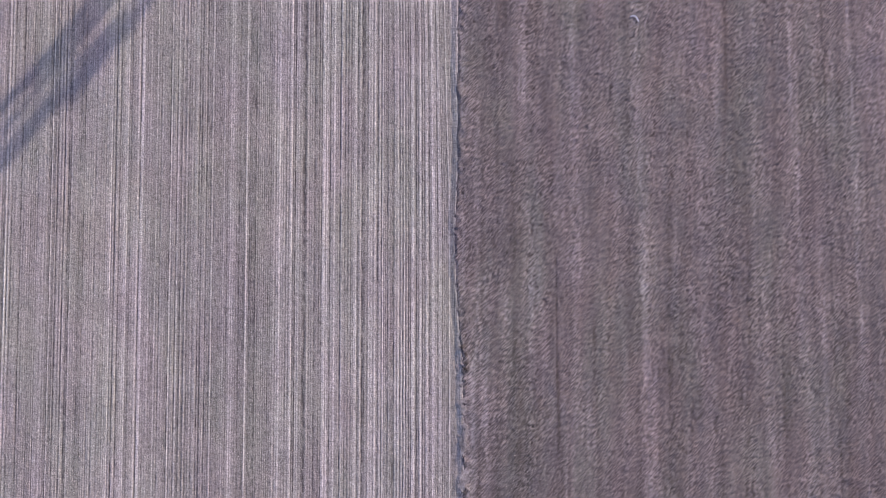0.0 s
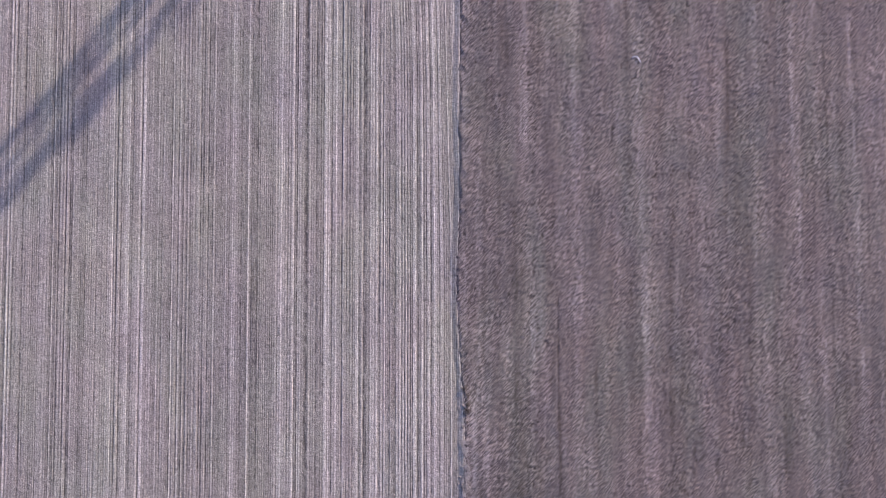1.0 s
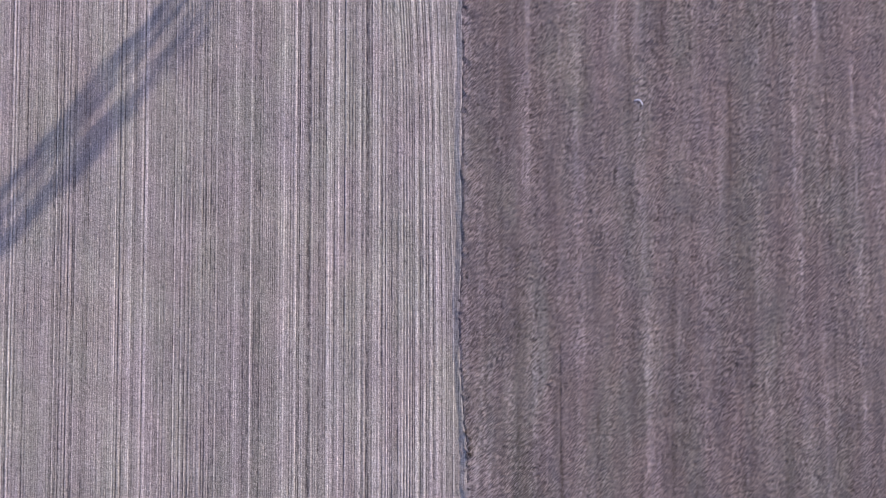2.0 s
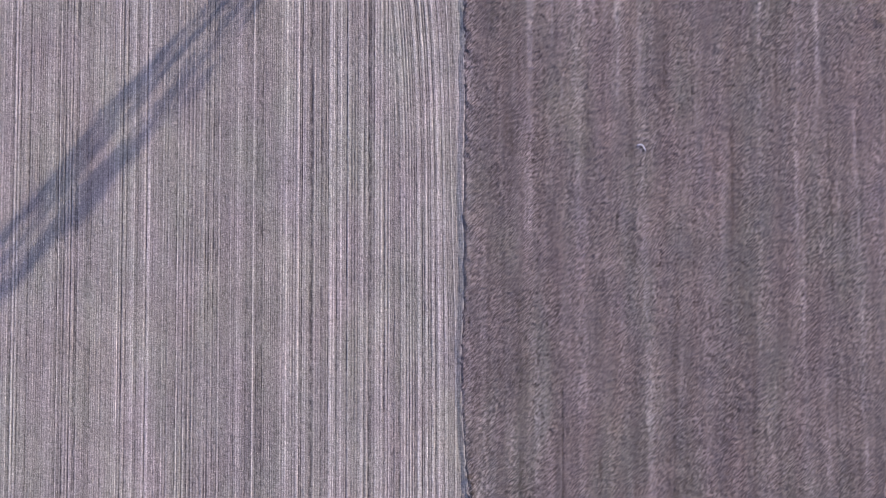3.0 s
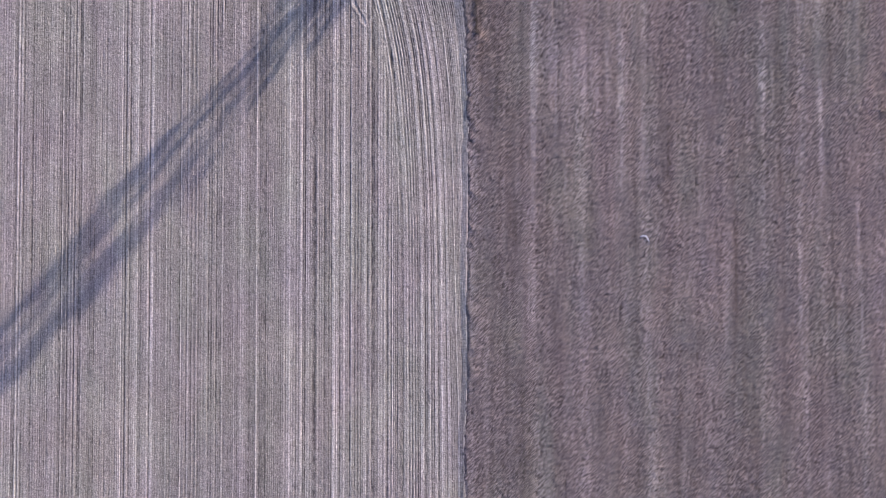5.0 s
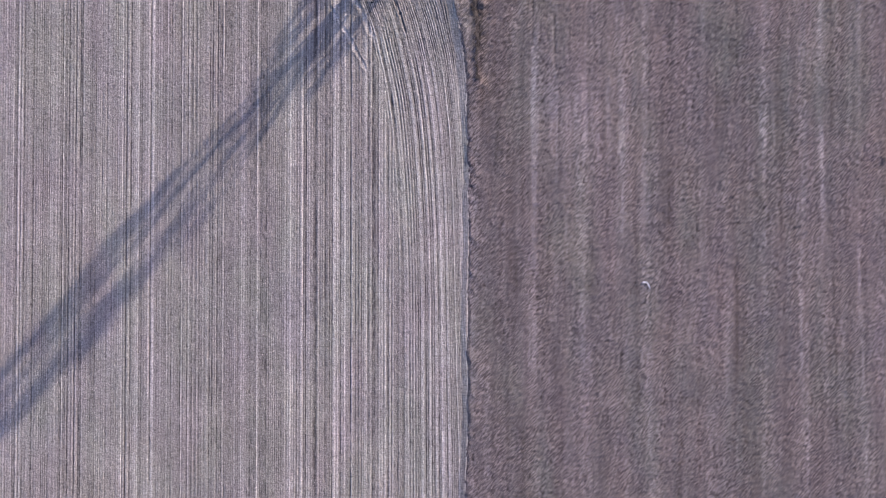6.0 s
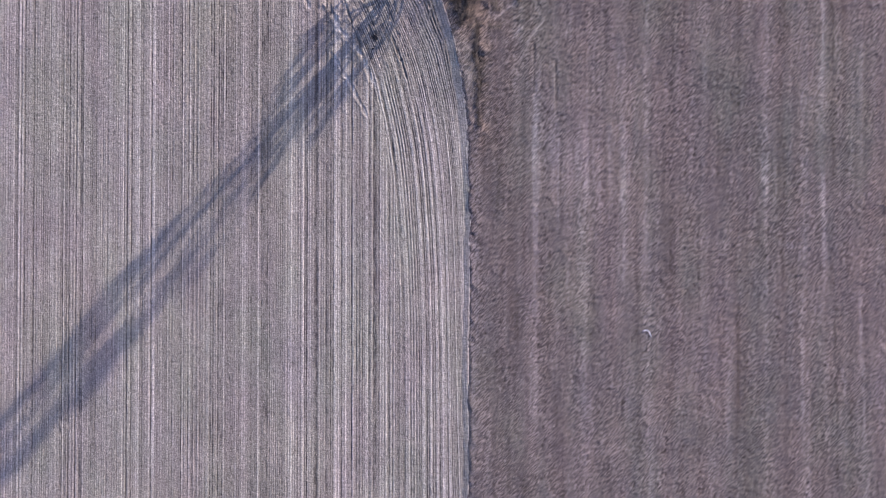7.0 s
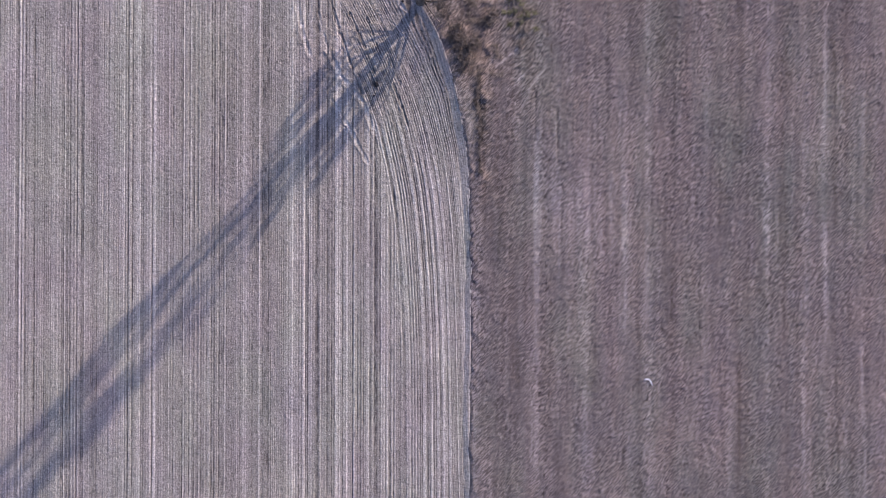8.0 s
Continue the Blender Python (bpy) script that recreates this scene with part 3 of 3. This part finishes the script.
def bare_shrub(x, y, height, spread_out, seed, label):
    """Several thin stems from one root, forking into twigs."""
    rnd = random.Random(seed)
    shrub = new("bare_shrub")
    shrub.location = (x, y, ground_at(x, y))
    twig_v, twig_f = [], []
    for i in range(9):
        heading = i * 0.97 + rnd.uniform(-0.2, 0.2)
        lean = spread_out / height * rnd.uniform(0.2, 1.0)
        verts, faces = [], []
        stem = grown(rnd, Vector((0.3 * math.cos(heading), 0.3 * math.sin(heading), -0.2)), Vector((lean * math.cos(heading), lean * math.sin(heading), 1)), height * rnd.uniform(0.6, 1.0), 8, 0.10, 0.02)
        tube(stem, taper(stem, 0.035, 0.010), 6, verts, faces)
        part("stem", verts, faces, BARK, shrub, smooth=True)
        for _ in range(11):
            j = rnd.uniform(1.6, 8.0)
            spot = stem[8] if j >= 8 else stem[int(j)].lerp(stem[int(j) + 1], j % 1)
            heading2 = rnd.uniform(0, 2 * math.pi)
            twig = grown(rnd, spot, Vector((math.cos(heading2), math.sin(heading2), rnd.uniform(0.4, 1.8))), rnd.uniform(0.3, 0.8), 3, 0.22, 0.05)
            tube(twig, taper(twig, 0.02, 0.007), 3, twig_v, twig_f)
    part("twigs", twig_v, twig_f, BARK, shrub, "fine bare grey twigs")
    return tagged(shrub, label, "shrub", "shrubs on the corner bank")


for shrub_x, shrub_y, tall, wide_out, seed in ((-0.7, 57.2, 2.1, 1.2, 31), (0.4, 55.6, 1.9, 1.1, 32), (1.1, 53.6, 1.5, 0.9, 33)):
    bare_shrub(shrub_x, shrub_y, tall, wide_out, seed, "thin bare grey shrub on the bank at the field corner")


# ---- weeds, clods and scraps ----
def weed_mesh(seed, stems, size):
    """Verts and faces of a clump of bent dead stems with narrow leaves."""
    rnd = random.Random(seed)
    verts, faces = [], []
    for _ in range(stems):
        heading, lean = rnd.uniform(0, 2 * math.pi), rnd.uniform(0.1, 1.1)
        root = Vector((rnd.gauss(0, 0.28), rnd.gauss(0, 0.28), -0.06)) * size
        stem = grown(rnd, root, Vector((math.cos(heading) * lean, math.sin(heading) * lean, 1)), size * rnd.uniform(0.5, 1.1), 3, 0.25, -0.12)
        tube(stem, taper(stem, 0.022 * size, 0.008 * size), 3, verts, faces)
        for _ in range(4):
            p = stem[rnd.randint(1, 3)]
            a = rnd.uniform(0, 2 * math.pi)
            out = Vector((math.cos(a), math.sin(a), rnd.uniform(-0.3, 0.5))) * size * rnd.uniform(0.18, 0.4)
            across = Vector((-out.y, out.x, 0)).normalized() * size * 0.05
            n = len(verts)
            verts.extend([p - across, p + across, p + out * 0.7 + across, p + out, p + out * 0.7 - across])
            faces.append((n, n + 1, n + 2, n + 3, n + 4))
    return verts, faces


def weed_clump(seed, stems, size, mat, label, group):
    ob = mesh_object("weed_clump", *weed_mesh(seed, stems, size), mat)
    return tagged(ob, label, "weed", group)


def rounded_clod(name, seed, size, flat, mat):
    rnd = random.Random(seed)
    bm = bmesh.new()
    bmesh.ops.create_icosphere(bm, subdivisions=2, radius=size)
    for v in bm.verts:
        n = noise.noise(v.co * (1.6 / size) + Vector((seed, 0, 0)))
        v.co *= 1 + 0.55 * n + rnd.uniform(-0.10, 0.10)
        v.co.z *= flat
    me = bpy.data.meshes.new(name)
    bm.to_mesh(me)
    bm.free()
    me.materials.append(mat)
    return new(name, me)


placer = random.Random(5)
originals = [weed_clump(60 + i, 22, s, WEED, "clump of dead brown weeds on the rough bank", "weeds in the field corner") for i, s in enumerate((0.36, 0.45, 0.6, 0.3))]
spots = []
for i in range(26):
    y = placer.uniform(51.5, 61)
    spots.append((edge(y) + placer.uniform(1.0, 5.2), y))
for i in range(7):
    spots.append((6.5 + placer.gauss(0, 0.8), 57.2 + placer.gauss(0, 1.4)))
for i in range(3):
    spots.append((40.7 + placer.gauss(0, 0.9), 34.1 + placer.gauss(0, 1.8)))
for i, (x, y) in enumerate(spots):
    m = pose(x, y, ground_at(x, y) - 0.02, 0, 0, placer.uniform(0, 360))
    if i < 4:
        originals[i].matrix_basis = m
    else:
        copy_thing(originals[i % 4], m)

brambles = [tagged(mesh_object("bramble_clump", *weed_mesh(80 + i, 40, 0.46), BRAMBLE), "dark tangled dead brambles on the bank, some put for overhang shade", "bramble", "brambles on the bank") for i in range(3)]
# the last six stand in for dark shade under the bank's overhang
for i, (x, y) in enumerate([(0.5, 56.0), (0.75, 54.9), (0.6, 53.3), (0.75, 52.0), (1.3, 52.7), (2.1, 54.7), (2.6, 56.5), (3.4, 56.5), (3.8, 57.2), (0.4, 54.1), (-0.1, 55.0), (1.7, 54.4), ] + [(2.25 + 0.035 * (52 - y) + placer.gauss(0, 0.10), y) for y in np.linspace(51.6, 42.2, 26)] + [(float(edge(y)) + placer.uniform(0.15, 0.5), y) for y in (-8.9, -9.6, -10.4, -11.0, -12.1, -22.4)]):
    m = pose(x, y, ground_at(x, y) - 0.02, 0, 0, placer.uniform(0, 360)) @ (Matrix.Diagonal((1.0, 1.0, 1.1, 1)) if i < 12 else Matrix()) @ Matrix.Scale(placer.uniform(0.8, 1.35) if i < 12 else placer.uniform(0.35, 0.6), 4)
    if i < 3:
        brambles[i].matrix_basis = m
    else:
        copy_thing(brambles[i % 3], m)

tussocks = [tagged(mesh_object("grass_tussock", *weed_mesh(70 + i, 60, 0.34), TUSSOCK), "pale bleached tussock of dead grass hanging over the bank", "grass", "tussocks on the bank") for i in range(3)]
for i, y in enumerate((-14.0, -14.7, -16.2, -16.8, -17.3, -18.0, -18.6, -20.7, -21.2, -21.7, -22.0)):
    x = float(edge(y)) + placer.uniform(0.05, 0.25)
    m = pose(x, y, ground_at(x, y) - 0.03, 0, 0, placer.uniform(0, 360)) @ Matrix.Diagonal((placer.uniform(0.7, 1.1), placer.uniform(1.0, 1.6), 0.8, 1))
    if i < 3:
        tussocks[i].matrix_basis = m
    else:
        copy_thing(tussocks[i % 3], m)

greens = [tagged(mesh_object("green_weed", *weed_mesh(90 + i, 26, 0.4), GREENISH), "olive-green low weed in the dead grass", "weed", "green weeds near the corner") for i in range(2)]
for i in range(16):
    x, y = 6.5 + placer.gauss(0, 0.75), 57.2 + placer.gauss(0, 1.3)
    m = pose(x, y, ground_at(x, y) - 0.02, 0, 0, placer.uniform(0, 360))
    if i < 2:
        greens[i].matrix_basis = m
    else:
        copy_thing(greens[i % 2], m)

lump = tagged(rounded_clod("soil_lump", 3, 0.24, 0.6, WET_CLOD), "dark wet lump of turned-up soil among the rows", "soil lump", "dark lumps in the corner")
for i, (x, y, turn) in enumerate([(-7.42, 50.74, 20), (-7.64, 49.65, 130), (-4.86, 58.66, 60)]):
    size = (1.0, 0.45, 0.5)[i]
    m = pose(x, y, ground_at(x, y) + 0.06 * size, 0, 0, turn)
    thing = lump if i == 0 else copy_thing(lump, m)
    thing.matrix_basis = m @ Matrix.Scale(size, 4)

clods = [tagged(rounded_clod("earth_clod", 8 + i, 0.17, 0.6, CRUMB), "grey crumbled earth clod fallen against the bank", "clod", "clods along the bank") for i in range(3)]
for i, y in enumerate([-22.5, -22.1, -21.4, -20.7, -19.5, -18.2, -17.8, -17.3, -15.7, -15.2, -12.5, -11.3, -10.9, -10.6, -10.0, -9.2]):
    x = edge(y) + placer.gauss(0.12, 0.22)
    size = Matrix.Diagonal((placer.uniform(0.4, 1.3), placer.uniform(0.5, 2.2), placer.uniform(0.3, 0.7), 1))
    m = pose(x, y, ground_at(x, y) + 0.01, 0, 0, placer.uniform(0, 360))
    thing = clods[i] if i < 3 else copy_thing(clods[i % 3], m)
    thing.matrix_basis = m @ size


def plastic_scrap(x, y):
    """A torn strip of film, folded in a hook and curled at its rim."""
    path = [(-0.42, 0.20), (-0.20, 0.30), (0.05, 0.28), (0.20, 0.14), (0.30, -0.08), (0.40, -0.32)]
    verts, faces = [], []
    for i, (px, py) in enumerate(path):
        nx, ny = path[min(i + 1, 5)][0] - path[max(i - 1, 0)][0], path[min(i + 1, 5)][1] - path[max(i - 1, 0)][1]
        n = math.hypot(nx, ny)
        half = (0.03, 0.07, 0.08, 0.08, 0.07, 0.03)[i]
        for j in range(5):
            k = (j - 2) / 2
            verts.append((px - ny / n * half * k, py + nx / n * half * k, 0.06 + 0.05 * k * k + 0.03 * math.sin(3 * i + 2 * k)))
    for i in range(5):
        for j in range(4):
            a = i * 5 + j
            faces.append((a, a + 1, a + 6, a + 5))
    scrap = mesh_object("plastic_scrap", verts, faces, WHITE_FILM, True)
    thick = scrap.modifiers.new("film", "SOLIDIFY")
    thick.thickness = 0.012
    scrap.matrix_basis = pose(x, y, ground_at(x, y) + 0.0)
    return tagged(scrap, "torn curled strip of white plastic film on dead grass", "litter")


plastic_scrap(18.48, 22.27)


def fallen_stick(x, y, turn):
    rnd = random.Random(4)
    verts, faces = [], []
    line = grown(rnd, Vector((-0.5, 0, 0.05)), Vector((1, 0, 0)), 1.1, 6, 0.12, 0.0)
    tube(line, taper(line, 0.032, 0.018), 6, verts, faces)
    stick = mesh_object("fallen_stick", verts, faces, STICK, True)
    stick.matrix_basis = pose(x, y, ground_at(x, y) + 0.03, 0, 0, turn)
    return tagged(stick, "short thin weathered stick lying in brown weeds", "stick")


fallen_stick(40.4, 34.45, -15)


def scatter_blades():
    """Small upright tufts of dead grass all over the rough field; the low sun draws out their shadows."""
    r = np.random.default_rng(17)
    n = 70000
    y = r.uniform(-28, 61, n)
    x = edge(y) + 0.25 + r.uniform(0, 1, n) * 41
    keep = value_noise(x, y, 0.35, 71) + 0.4 * value_noise(x, y, 5.0, 72) + 0.4 * value_noise(x * 2.0, y * 0.1, 1.0, 73) > r.uniform(-1.0, 0.7, n)
    x, y = x[keep], y[keep]
    z = fallow_height(x, y)[0]
    x, y, z = (np.repeat(v, 2) for v in (x, y, z))
    n = len(x)
    a, h, w = r.uniform(0, 6.283, n), r.uniform(0.04, 0.14, n), r.uniform(0.02, 0.045, n)
    x, y = x + r.normal(0, 0.06, n), y + r.normal(0, 0.06, n)
    c, s = np.cos(a), np.sin(a)
    low = z - 0.04
    verts = np.stack([np.stack([x - c * w, y - s * w, low], -1), np.stack([x + c * w, y + s * w, low], -1), np.stack([x - s * h * 0.5, y + c * h * 0.5, z + h], -1)], 1)
    return tagged(mesh_object("dead_grass", verts.reshape(-1, 3).tolist(), np.arange(3 * n).reshape(n, 3).tolist(), DEAD_GRASS), "short dead grass blades over the fallow field", "grass", kind="stuff")


scatter_blades()


def scatter_crumbs():
    """Loose crumbs of soil between the drilled rows."""
    r = np.random.default_rng(18)
    n = 16000
    y = r.uniform(-28, 61, n)
    x = edge(y) - 0.2 - r.uniform(0, 1, n) * 46
    z = tilled_height(x, y)[0]
    unit = np.array([(1, 0, 0), (-1, 0, 0), (0, 1, 0), (0, -1, 0), (0, 0, 1), (0, 0, -1)], dtype=float)
    tri = np.array([(0, 2, 4), (2, 1, 4), (1, 3, 4), (3, 0, 4), (2, 0, 5), (1, 2, 5), (3, 1, 5), (0, 3, 5)])
    size = r.uniform(0.02, 0.055, n) * r.uniform(0.6, 1.2, n)
    verts = unit[None] * (size[:, None, None] * r.uniform(0.6, 1.3, (n, 6, 1))) + np.stack([x, y, z + size * 0.3], -1)[:, None]
    faces = tri[None] + 6 * np.arange(n)[:, None, None]
    return tagged(mesh_object("soil_crumbs", verts.reshape(-1, 3).tolist(), faces.reshape(-1, 3).tolist(), CRUMB), "loose grey soil crumbs between the drilled rows", "soil", kind="stuff")


scatter_crumbs()
